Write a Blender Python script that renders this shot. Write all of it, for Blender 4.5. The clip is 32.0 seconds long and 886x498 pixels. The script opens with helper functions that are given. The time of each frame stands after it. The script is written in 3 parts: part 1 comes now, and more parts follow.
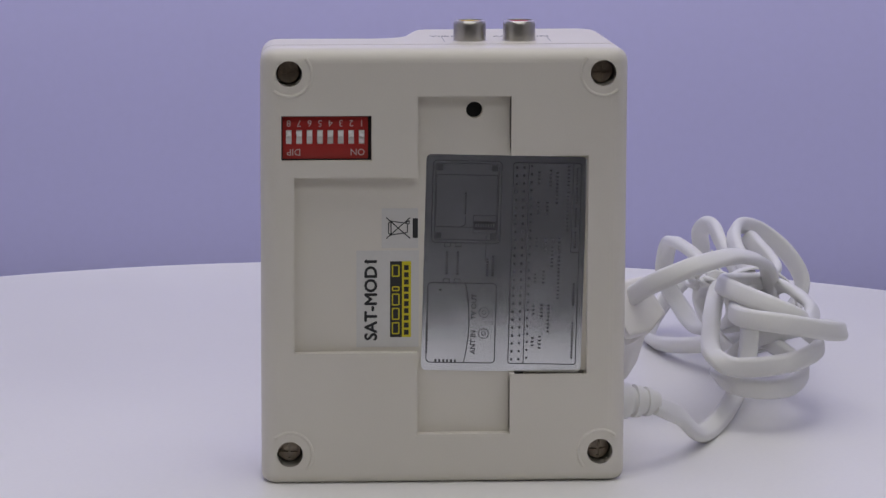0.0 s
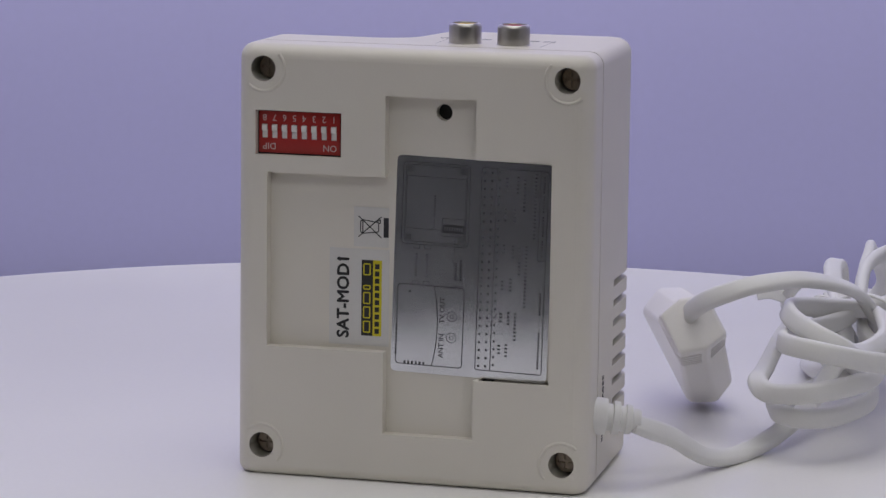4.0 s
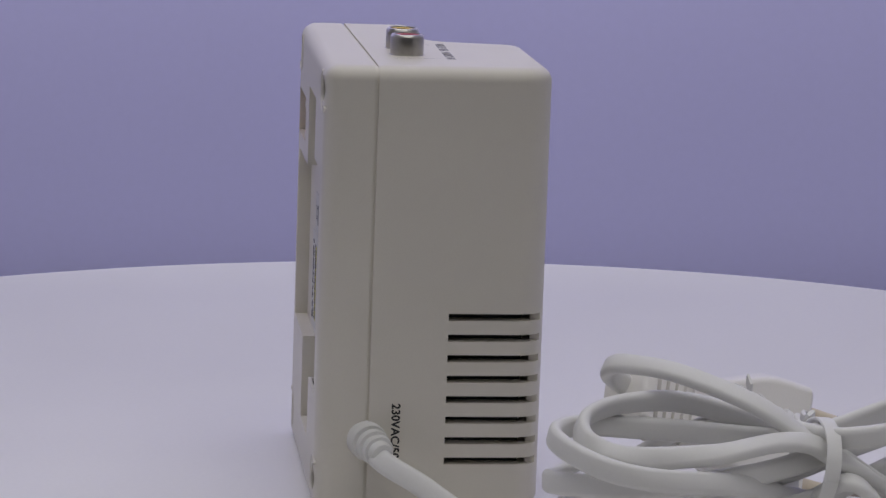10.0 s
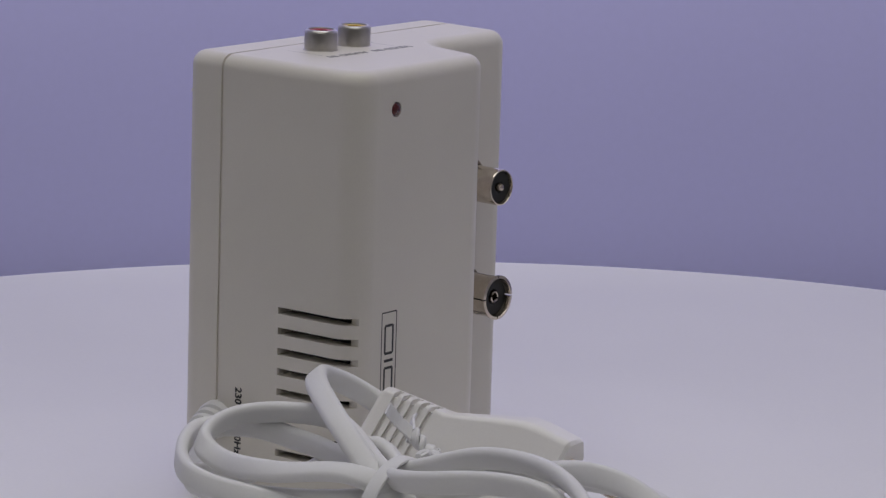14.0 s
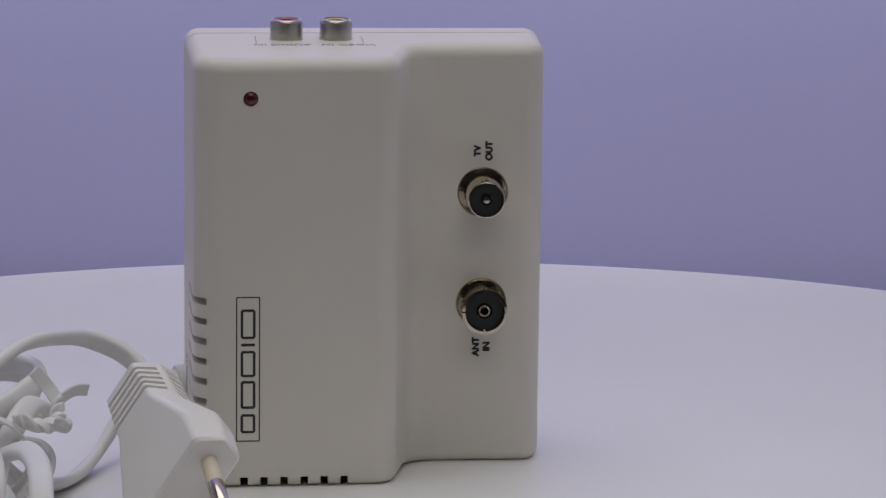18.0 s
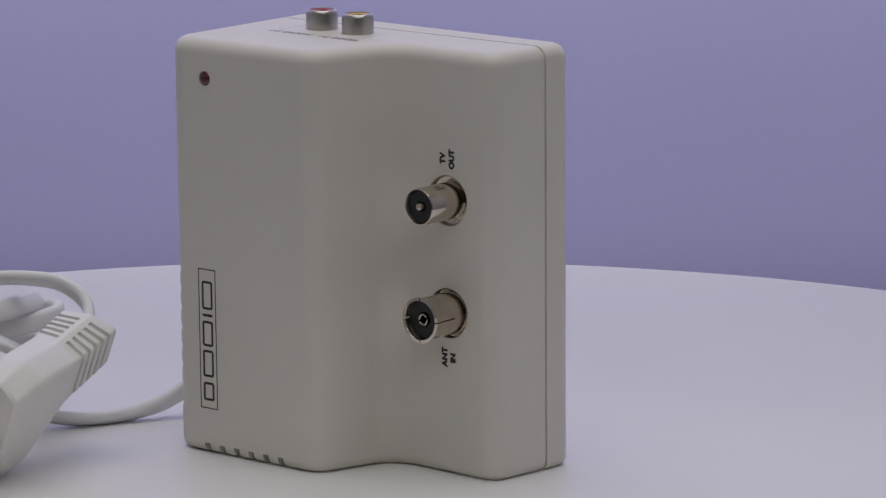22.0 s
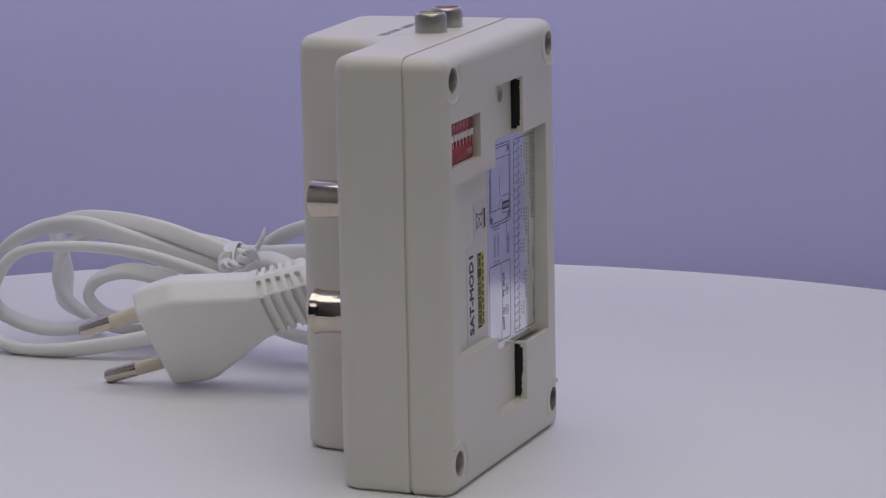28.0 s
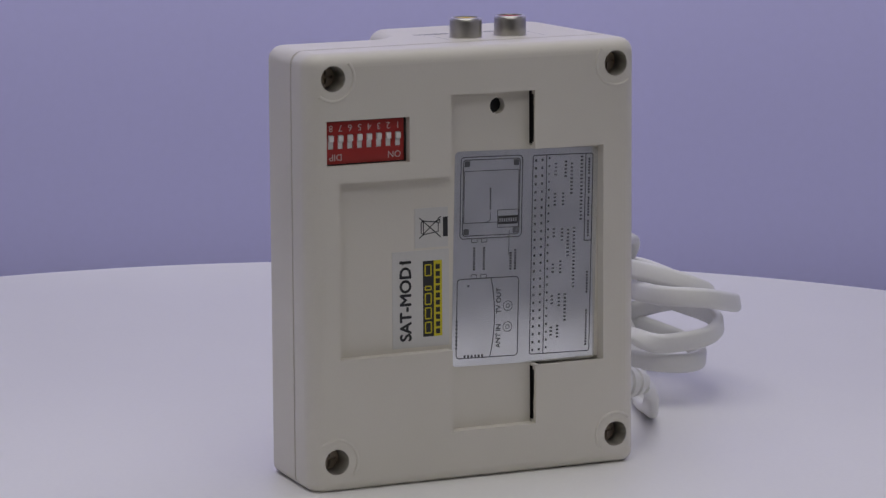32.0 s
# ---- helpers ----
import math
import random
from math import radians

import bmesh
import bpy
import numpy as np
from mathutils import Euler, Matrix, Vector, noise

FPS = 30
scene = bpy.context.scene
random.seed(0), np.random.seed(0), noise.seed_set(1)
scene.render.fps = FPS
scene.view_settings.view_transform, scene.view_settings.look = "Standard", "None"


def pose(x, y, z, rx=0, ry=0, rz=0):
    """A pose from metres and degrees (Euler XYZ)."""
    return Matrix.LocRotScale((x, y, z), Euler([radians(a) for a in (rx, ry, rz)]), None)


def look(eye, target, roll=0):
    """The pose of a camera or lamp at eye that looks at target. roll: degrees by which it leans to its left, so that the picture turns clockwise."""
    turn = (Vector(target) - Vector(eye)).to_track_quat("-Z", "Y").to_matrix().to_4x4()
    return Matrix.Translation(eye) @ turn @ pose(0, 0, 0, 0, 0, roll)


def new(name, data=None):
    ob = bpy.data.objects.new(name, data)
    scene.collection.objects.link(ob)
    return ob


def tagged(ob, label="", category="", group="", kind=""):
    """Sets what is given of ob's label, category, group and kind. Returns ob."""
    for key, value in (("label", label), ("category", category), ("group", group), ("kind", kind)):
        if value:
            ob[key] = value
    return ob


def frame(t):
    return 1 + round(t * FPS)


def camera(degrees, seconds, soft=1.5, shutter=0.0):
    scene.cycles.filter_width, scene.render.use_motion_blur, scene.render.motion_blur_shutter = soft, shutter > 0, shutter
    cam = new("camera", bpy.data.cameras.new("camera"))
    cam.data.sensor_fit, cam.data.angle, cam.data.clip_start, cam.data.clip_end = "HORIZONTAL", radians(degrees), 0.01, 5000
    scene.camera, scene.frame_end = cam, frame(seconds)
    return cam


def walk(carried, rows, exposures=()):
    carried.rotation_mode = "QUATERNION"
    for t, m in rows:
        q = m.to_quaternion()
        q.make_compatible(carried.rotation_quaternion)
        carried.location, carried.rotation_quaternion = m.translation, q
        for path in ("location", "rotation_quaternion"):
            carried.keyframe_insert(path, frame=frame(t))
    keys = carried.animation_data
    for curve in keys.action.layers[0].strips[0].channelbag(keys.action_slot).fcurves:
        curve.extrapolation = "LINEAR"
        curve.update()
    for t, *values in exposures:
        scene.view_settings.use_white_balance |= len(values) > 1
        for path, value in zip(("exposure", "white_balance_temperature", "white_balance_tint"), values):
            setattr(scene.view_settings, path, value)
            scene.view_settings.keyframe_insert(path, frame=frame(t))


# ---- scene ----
# Camera: fixed, long lens, looking slightly down on the turntable. The turning axis is the world's z axis.
cam = camera(13.455, 32.0, soft=1.4)
EYE, PAN, PITCH, ROLL = Vector((0.0, -0.93294, 0.22474)), radians(0.644), radians(10.340), 0.453
AIM = EYE + Vector((math.sin(PAN) * math.cos(PITCH), math.cos(PAN) * math.cos(PITCH), -math.sin(PITCH)))
walk(cam, [(0.0, look(EYE, AIM, ROLL)), (32.0, look(EYE, AIM, ROLL))], exposures=[(0.0, 0.07), (2.5, 0.07), (6.0, 0.02), (10.0, -0.13), (14.0, -0.17), (17.0, -0.14), (24.0, -0.12), (28.0, -0.16), (30.0, -0.18), (32.0, -0.15)])

# Turn of the table in degrees: at rest, then a slow turn at 11.384 degrees a second with the motor's small unevenness.
TURN = [(0.0, 3.3), (1.0, 3.3), (2.0, 3.3), (2.4, 3.3), (2.6, 2.4), (2.8, 0.3), (3.0, -2.6), (3.25, -6.6), (3.5, -10.4)]
UNEVEN = [(4.0, 0.1), (5.5, 0.38), (6.0, -0.09), (6.5, -0.6), (7.0, -0.5), (7.5, 0.06), (8.0, 0.58), (8.5, 0.46), (9.0, 0.55), (9.5, 0.11), (10.0, -0.28),
          (10.5, 0.0), (11.0, -0.43), (11.5, 0.08), (12.0, 1.0), (12.5, 0.55), (13.0, -0.08), (13.5, 0.4), (14.0, -0.27), (14.5, 0.2), (16.5, -0.22),
          (17.0, -0.35), (17.5, -0.1), (18.0, -0.45), (18.5, -0.15), (19.0, -0.38), (19.5, -0.2), (20.0, 0.04), (20.5, 0.4), (21.0, -0.05),
          (21.5, -0.1), (22.0, -0.55), (22.5, -0.5), (23.0, -0.72), (23.5, -0.65), (24.0, -0.6), (25.0, -0.5), (25.5, -0.4), (27.5, -0.11),
          (28.0, -0.18), (28.5, -0.45), (29.0, -0.7), (29.5, -0.85), (30.0, -0.46), (31.0, -0.74), (32.0, -0.5)]
for step in range(8, 65):
    sec = step * 0.5
    TURN.append((sec, 29.43 - 11.384 * sec + float(np.interp(sec, [a for a, _ in UNEVEN], [b for _, b in UNEVEN]))))

# ---- light ----
world = bpy.data.worlds.new("room_air")
scene.world = world
world.use_nodes = True
world.node_tree.nodes["Background"].inputs[0].default_value = (0.55, 0.55, 0.62, 1)
world.node_tree.nodes["Background"].inputs[1].default_value = 0.05


def area_lamp(name, eye, target, width, depth, power, colour):
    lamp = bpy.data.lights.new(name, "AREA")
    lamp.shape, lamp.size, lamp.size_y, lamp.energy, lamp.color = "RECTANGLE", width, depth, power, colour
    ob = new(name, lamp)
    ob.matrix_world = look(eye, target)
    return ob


area_lamp("overhead_softbox", (0.0, 0.0, 1.2), (0.0, 0.0, 0.0), 1.2, 0.85, 6.4, (1.0, 0.985, 0.965))
# unseen fill added behind the camera to lift the upright faces
area_lamp("unseen_front_fill", (0.1, -1.2, 1.2), (0.0, 0.3, 0.1), 1.6, 0.5, 4.0, (1.0, 0.985, 0.965))
# fill added out of view, only to brighten the paper behind the table
area_lamp("unseen_backdrop_fill", (0.0, 0.25, 0.36), (0.0, 0.6, 0.33), 1.7, 0.12, 2.6, (1.0, 0.985, 0.965))
# unseen added lamp behind the table's far edge, washing a band up the paper
area_lamp("unseen_backdrop_wash", (0.02, 0.402, -0.038), (0.02, 0.4165, 0.028), 0.5, 0.014, 0.028, (0.94, 0.93, 1.0))

# ---- materials ----
def node_material(name, colour, rough=0.5, metal=0.0, grain=0.0, scale=400.0, bump=0.0, patch=0.0, coat=0.0, spec=0.5, patch_scale=40.0):
    """Principled surface with fine grain and broad patches in colour and roughness; sizes go by object space in metres."""
    m = bpy.data.materials.new(name)
    m.use_nodes = True
    nodes, links = m.node_tree.nodes, m.node_tree.links
    b = nodes["Principled BSDF"]
    b.inputs["Roughness"].default_value, b.inputs["Metallic"].default_value = rough, metal
    b.inputs["Specular IOR Level"].default_value, b.inputs["Coat Weight"].default_value = spec, coat
    where = nodes.new("ShaderNodeTexCoord")
    fine, broad = nodes.new("ShaderNodeTexNoise"), nodes.new("ShaderNodeTexNoise")
    fine.inputs["Scale"].default_value, fine.inputs["Detail"].default_value = scale, 4
    broad.inputs["Scale"].default_value, broad.inputs["Detail"].default_value = patch_scale, 3
    links.new(where.outputs["Object"], fine.inputs["Vector"])
    links.new(where.outputs["Object"], broad.inputs["Vector"])
    low, high = nodes.new("ShaderNodeMapRange"), nodes.new("ShaderNodeMapRange")
    for r, n, amount in ((low, fine, grain), (high, broad, patch)):
        r.inputs["From Min"].default_value, r.inputs["From Max"].default_value = 0.3, 0.7
        r.inputs["To Min"].default_value, r.inputs["To Max"].default_value = 1 - amount, 1 + amount
        links.new(n.outputs["Fac"], r.inputs["Value"])
    both = nodes.new("ShaderNodeMath")
    both.operation = "MULTIPLY"
    links.new(low.outputs[0], both.inputs[0])
    links.new(high.outputs[0], both.inputs[1])
    tint = nodes.new("ShaderNodeVectorMath")
    tint.operation = "SCALE"
    tint.inputs[0].default_value = colour
    links.new(both.outputs[0], tint.inputs["Scale"])
    links.new(tint.outputs[0], b.inputs["Base Color"])
    shine = nodes.new("ShaderNodeMath")
    shine.operation = "MULTIPLY"
    shine.inputs[1].default_value = rough
    links.new(high.outputs[0], shine.inputs[0])
    links.new(shine.outputs[0], b.inputs["Roughness"])
    if bump:
        relief = nodes.new("ShaderNodeBump")
        relief.inputs["Strength"].default_value, relief.inputs["Distance"].default_value = bump, 0.0002
        links.new(fine.outputs["Fac"], relief.inputs["Height"])
        links.new(relief.outputs[0], b.inputs["Normal"])
    return m


PLASTIC = node_material("cream_plastic", (0.70, 0.665, 0.595), 0.42, grain=0.012, scale=2500, bump=0.10, patch=0.02, patch_scale=30)
CORD = node_material("white_cord_rubber", (0.75, 0.745, 0.73), 0.46, grain=0.01, scale=1500, bump=0.05, patch=0.02)
PLUG = node_material("white_plug_plastic", (0.82, 0.80, 0.765), 0.40, grain=0.01, scale=1800, bump=0.06, patch=0.02)
IVORY = node_material("ivory_pin_sleeve", (0.70, 0.62, 0.48), 0.45, grain=0.02, scale=1500, patch=0.04)
SATIN = node_material("satin_nickel", (0.50, 0.48, 0.445), 0.32, 1.0, grain=0.04, scale=900, patch=0.1, bump=0.03, patch_scale=200)
CHROME = node_material("nickel_plating", (0.58, 0.52, 0.44), 0.13, 1.0, grain=0.05, scale=900, patch=0.08, bump=0.03, patch_scale=200)
BRASS = node_material("dull_brass_screw", (0.46, 0.39, 0.32), 0.45, 0.6, grain=0.1, scale=900, patch=0.2, patch_scale=300)
# insulator plastic, also the colour of the blocks that stand for shade in openings
BLACK = node_material("black_plastic_and_gap_shade", (0.012, 0.012, 0.013), 0.5, grain=0.1, scale=900, patch=0.05)
RED = node_material("red_switch_plastic", (0.36, 0.024, 0.02), 0.38, grain=0.03, scale=1200, patch=0.05, patch_scale=200)
RED_INSERT = node_material("red_socket_insert", (0.42, 0.035, 0.04), 0.4, grain=0.03, scale=1200, patch=0.05)
YELLOW_INSERT = node_material("yellow_socket_insert", (0.66, 0.46, 0.06), 0.4, grain=0.03, scale=1200, patch=0.05)
LENS = node_material("dark_red_led", (0.075, 0.004, 0.006), 0.12, grain=0.02, scale=900, coat=0.5)
SLIDER = node_material("white_slider", (0.82, 0.82, 0.80), 0.4, grain=0.02, scale=1500)
INK = node_material("black_print", (0.02, 0.02, 0.022), 0.5, grain=0.08, scale=2500, patch=0.08, patch_scale=300)
GREY_INK = node_material("grey_print", (0.20, 0.195, 0.19), 0.42, grain=0.08, scale=2500, patch=0.08, patch_scale=300)
WHITE_INK = node_material("white_print", (0.58, 0.47, 0.45), 0.5, grain=0.05, scale=2500)
YELLOW_INK = node_material("yellow_print", (0.60, 0.52, 0.02), 0.45, grain=0.03, scale=2000)
PAPER = node_material("white_sticker", (0.63, 0.62, 0.595), 0.35, grain=0.015, scale=1200, patch=0.02)
SILVER = node_material("silver_label_foil", (0.86, 0.875, 0.90), 0.14, 0.9, grain=0.01, scale=500, bump=0.02, patch=0.12, patch_scale=60)
FOIL_GREY = node_material("foil_grey_print", (0.22, 0.225, 0.24), 0.22, 0.7, grain=0.05, scale=2000, patch=0.1, patch_scale=120)
SMALL_PRINT = node_material("foil_small_print", (0.17, 0.17, 0.185), 0.22, 0.6, grain=0.15, scale=2500, patch=0.25, patch_scale=250)
LABEL_INK = node_material("foil_print", (0.12, 0.12, 0.13), 0.24, 0.4, grain=0.08, scale=2500, patch=0.12, patch_scale=120)
DISC = node_material("white_turntable_laminate", (0.80, 0.79, 0.772), 0.36, grain=0.01, scale=700, bump=0.03, patch=0.015, patch_scale=12)
PURPLE = node_material("lavender_backdrop_paper", (0.450, 0.436, 0.745), 0.85, grain=0.01, scale=300, bump=0.1, patch=0.03, patch_scale=3, spec=0.2)
PALE = node_material("pale_studio_paint", (0.63, 0.627, 0.635), 0.8, grain=0.03, scale=60, patch=0.04, patch_scale=2, spec=0.2)
DARK = node_material("dark_studio_paint", (0.05, 0.05, 0.055), 0.8, grain=0.1, scale=60, patch=0.1, patch_scale=2, spec=0.2)
METAL_STAND = node_material("grey_stand_paint", (0.20, 0.20, 0.21), 0.5, grain=0.05, scale=200, patch=0.05)

# ---- mesh helpers (millimetres in, metres out) ----
MM = Matrix.Scale(0.001, 4)


def mesh_of(bm, name, material, smooth=35.0):
    bm.transform(MM)
    bmesh.ops.recalc_face_normals(bm, faces=bm.faces)
    me = bpy.data.meshes.new(name)
    bm.to_mesh(me)
    bm.free()
    me.materials.append(material)
    if smooth:
        for f in me.polygons:
            f.use_smooth = True
        me.set_sharp_from_angle(angle=radians(smooth))
    return me


def part(name, bm, material, parent, label="", smooth=35.0):
    ob = new(name, mesh_of(bm, name, material, smooth))
    ob.parent = parent
    return tagged(ob, label)


def thing(name, label, category, group="", kind=""):
    return tagged(new(name), label, category, group, kind)


def box(bm, x0, x1, y0, y1, z0, z1, bevel=0.0, segs=2):
    made = bmesh.ops.create_cube(bm, size=1.0)
    for v in made["verts"]:
        v.co = Vector(((x0 + x1) / 2 + v.co.x * (x1 - x0), (y0 + y1) / 2 + v.co.y * (y1 - y0), (z0 + z1) / 2 + v.co.z * (z1 - z0)))
    if bevel:
        edges = list({e for v in made["verts"] for e in v.link_edges})
        bmesh.ops.bevel(bm, geom=edges, offset=bevel, segments=segs, profile=0.5, affect="EDGES")
    return bm


def lathe(bm, profile, place, axis, segs=40):
    """Turns (radius, height) pairs about the axis through place; a radius of zero closes an end."""
    turn = Vector(axis).to_track_quat("Z", "Y").to_matrix().to_4x4()
    m = Matrix.Translation(place) @ turn
    rings = []
    for r, h in profile:
        if r < 1e-6:
            rings.append([bm.verts.new(m @ Vector((0, 0, h)))])
        else:
            rings.append([bm.verts.new(m @ Vector((r * math.cos(2 * math.pi * k / segs), r * math.sin(2 * math.pi * k / segs), h))) for k in range(segs)])
    for a, b in zip(rings, rings[1:]):
        for k in range(segs):
            n = (k + 1) % segs
            if len(a) == 1 and len(b) == 1:
                continue
            if len(a) == 1:
                bm.faces.new((a[0], b[k], b[n]))
            elif len(b) == 1:
                bm.faces.new((a[k], b[0], a[n]))
            else:
                bm.faces.new((a[k], b[k], b[n], a[n]))
    return bm


def rounded(corners, radii, inset, segs=7):
    """A closed outline with every corner rounded, moved inwards by inset."""
    n, out = len(corners), []
    pts = [Vector(c) for c in corners]
    lines = []
    for i in range(n):
        d = (pts[(i + 1) % n] - pts[i]).normalized()
        lines.append((pts[i] + Vector((-d.y, d.x)) * inset, d))
    for i in range(n):
        (p, d), (q, e) = lines[i - 1], lines[i]
        cross = d.x * e.y - d.y * e.x
        k = ((q - p).x * e.y - (q - p).y * e.x) / cross
        c = p + d * k
        r = max(0.15, radii[i] - inset if cross > 0 else radii[i] + inset)
        turn = math.atan2(cross, d.dot(e))
        t = r * abs(math.tan(turn / 2))
        start, side = c - d * t, (1 if cross > 0 else -1)
        centre = start + Vector((-d.y, d.x)) * r * side
        a0 = math.atan2(start.y - centre.y, start.x - centre.x)
        for s in range(segs + 1):
            a = a0 + turn * s / segs
            out.append(centre + Vector((math.cos(a), math.sin(a))) * r)
    return out


def loft(bm, rings):
    """Skin over rings of equal length, both ends closed."""
    made = [[bm.verts.new(v) for v in ring] for ring in rings]
    n = len(made[0])
    for a, b in zip(made, made[1:]):
        for k in range(n):
            bm.faces.new((a[k], a[(k + 1) % n], b[(k + 1) % n], b[k]))
    bm.faces.new(list(reversed(made[0])))
    bm.faces.new(made[-1])
    return bm


def carve(bm, cutter, how="DIFFERENCE"):
    """bm cut, joined or kept by the cutter."""
    obs = []
    for b in (bm, cutter):
        bmesh.ops.recalc_face_normals(b, faces=b.faces)
        me = bpy.data.meshes.new("work")
        b.to_mesh(me)
        b.free()
        obs.append(new("work", me))
    mod = obs[0].modifiers.new("cut", "BOOLEAN")
    mod.operation, mod.object, mod.solver, mod.use_self = how, obs[1], "EXACT", True
    out = bmesh.new()
    out.from_object(obs[0], bpy.context.evaluated_depsgraph_get())
    for o in obs:
        me = o.data
        bpy.data.objects.remove(o)
        bpy.data.meshes.remove(me)
    return out


def words(text, size, place, right, up, depth=0.04, bold=0.0):
    """Lettering as a thin mesh, centred at place, reading along right with its tops along up."""
    curve = bpy.data.curves.new("words", "FONT")
    curve.body, curve.size, curve.align_x, curve.align_y, curve.extrude, curve.resolution_u = text, size, "CENTER", "CENTER", depth, 3
    ob = new("words", curve)
    out = bmesh.new()
    shaped = ob.evaluated_get(bpy.context.evaluated_depsgraph_get())
    flat = shaped.to_mesh()
    for k, (du, dv) in enumerate(((0, 0), (-bold, 0), (bold, 0), (0, -bold), (0, bold)) if bold else ((0, 0),)):
        copy = bmesh.new()
        copy.from_mesh(flat)
        copy.transform(Matrix.Translation((du, dv, 0.004 * k)))
        more = bpy.data.meshes.new("work")
        copy.to_mesh(more)
        copy.free()
        out.from_mesh(more)
        bpy.data.meshes.remove(more)
    shaped.to_mesh_clear()
    bpy.data.objects.remove(ob)
    bpy.data.curves.remove(curve)
    r, u = Vector(right), Vector(up)
    m = Matrix((r, u, r.cross(u))).transposed().to_4x4()
    m.translation = place
    out.transform(m)
    return out


def bars(bm, rects, place, right, up, depth=0.03):
    """Thin printed bars (u0, u1, v0, v1) on a plane."""
    r, u = Vector(right), Vector(up)
    w, o = r.cross(u), Vector(place)
    for u0, u1, v0, v1 in rects:
        low = [bm.verts.new(o + r * a + u * b) for a, b in ((u0, v0), (u1, v0), (u1, v1), (u0, v1))]
        top = [bm.verts.new(v.co + w * depth) for v in low]
        bm.faces.new(top)
        for k in range(4):
            bm.faces.new((low[k], low[(k + 1) % 4], top[(k + 1) % 4], top[k]))
    return bm


def stroke(p, q, width):
    """A straight printed line from p to q as a quad's corners."""
    a, b = Vector(p), Vector(q)
    d = (b - a).normalized()
    n = Vector((-d.y, d.x)) * width / 2
    return [a + n, a - n, b - n, b + n]


def lines(bm, strokes, width, place, right, up, depth=0.03):
    r, u = Vector(right), Vector(up)
    w, o = r.cross(u), Vector(place)
    for p, q in strokes:
        bm.faces.new([bm.verts.new(o + r * c.x + u * c.y + w * depth) for c in stroke(p, q, width)])
    return bm


def frame_lines(u0, u1, v0, v1):
    return [((u0, v0), (u1, v0)), ((u1, v0), (u1, v1)), ((u1, v1), (u0, v1)), ((u0, v1), (u0, v0))]


def tube(bm, path, wide, thin, segs=12, hint=(0, 0, 1), follow=0.0):
    """A flat flexible lead: a flat round-edged section carried along a path. follow: how readily its broad side turns to the axis of the bend."""
    rings, n = [], len(path)
    side = None
    for i, p in enumerate(path):
        d = (path[min(i + 1, n - 1)] - path[max(i - 1, 0)]).normalized()
        if side is None:
            side = Vector(hint)
        if follow:
            before, after = path[max(i - 6, 0)], path[min(i + 6, n - 1)]
            axis = (p - before).cross(after - p)
            if axis.length > 1e-6:
                bend = axis.length / max(1e-6, (p - before).length * (after - p).length)
                side = side + axis.normalized() * math.copysign(min(1.0, bend) * follow, axis.dot(side))
        side = (side - d * side.dot(d)).normalized()
        other = d.cross(side)
        ring = []
        for k in range(segs):
            a = 2 * math.pi * (k + 0.5) / segs
            ring.append(p + side * ((wide - thin) / 2 * math.copysign(1, math.cos(a)) + thin / 2 * math.cos(a)) + other * (thin / 2 * math.sin(a)))
        rings.append(ring)
    return loft(bm, rings)


def spline(points, steps=10):
    """A smooth curve through the points."""
    pts = [Vector(p) for p in points]
    pts = [pts[0] * 2 - pts[1]] + pts + [pts[-1] * 2 - pts[-2]]
    out = []
    for i in range(1, len(pts) - 2):
        a, b, c, d = pts[i - 1:i + 3]
        for s in range(steps):
            t = s / steps
            out.append(0.5 * (2 * b + (c - a) * t + (2 * a - 5 * b + 4 * c - d) * t * t + (3 * b - a - 3 * c + d) * t ** 3))
    return out + [pts[-2]]


# ---- the setting ----
def ground_and_walls():
    bm = bmesh.new()
    box(bm, -1500, 1500, -1500, 1500, -820, -800)
    tagged(new("floor", mesh_of(bm, "floor", DARK, 0)), "dark matt studio floor", "floor", kind="structure")
    for name, b in (("wall_south", (-1500, 1500, -1520, -1500)), ("wall_north", (-1500, 1500, 1500, 1520)),
                    ("wall_west", (-1120, -1100, -1500, 1500)), ("wall_east", (1100, 1120, -1500, 1500))):
        bm = box(bmesh.new(), *b, -800, 1500)
        paint, words_for = (DARK, "dark plain studio wall") if name == "wall_south" else (PALE, "pale plain studio wall")
        tagged(new(name, mesh_of(bm, name, paint, 0)), words_for, "wall", kind="structure")
    bm = box(bmesh.new(), -1500, 1500, -1500, 1500, 1500, 1520)
    tagged(new("ceiling", mesh_of(bm, "ceiling", PALE, 0)), "pale plain studio ceiling", "ceiling", kind="structure")
    # the paper sweep: upright behind the table, running forward under it in a curve
    profile = [(450, 1450)]
    for k in range(13):
        a = math.pi / 2 * k / 12
        profile.append((450 - 150 * (1 - math.cos(a)), -640 - 150 * math.sin(a)))
    bm = bmesh.new()
    rows = [[bm.verts.new((x, y, z)) for x in np.linspace(-1050, 1050, 9)] for y, z in profile]
    back = [[bm.verts.new((v.co.x, v.co.y + 2, v.co.z - 1)) for v in r] for r in rows]
    for a, b, c, d in zip(rows, rows[1:], back, back[1:]):
        for k in range(8):
            bm.faces.new((a[k], a[k + 1], b[k + 1], b[k]))
            bm.faces.new((c[k], d[k], d[k + 1], c[k + 1]))
    tagged(new("backdrop", mesh_of(bm, "backdrop", PURPLE, 60)), "plain lavender paper backdrop sweep", "backdrop", kind="structure")


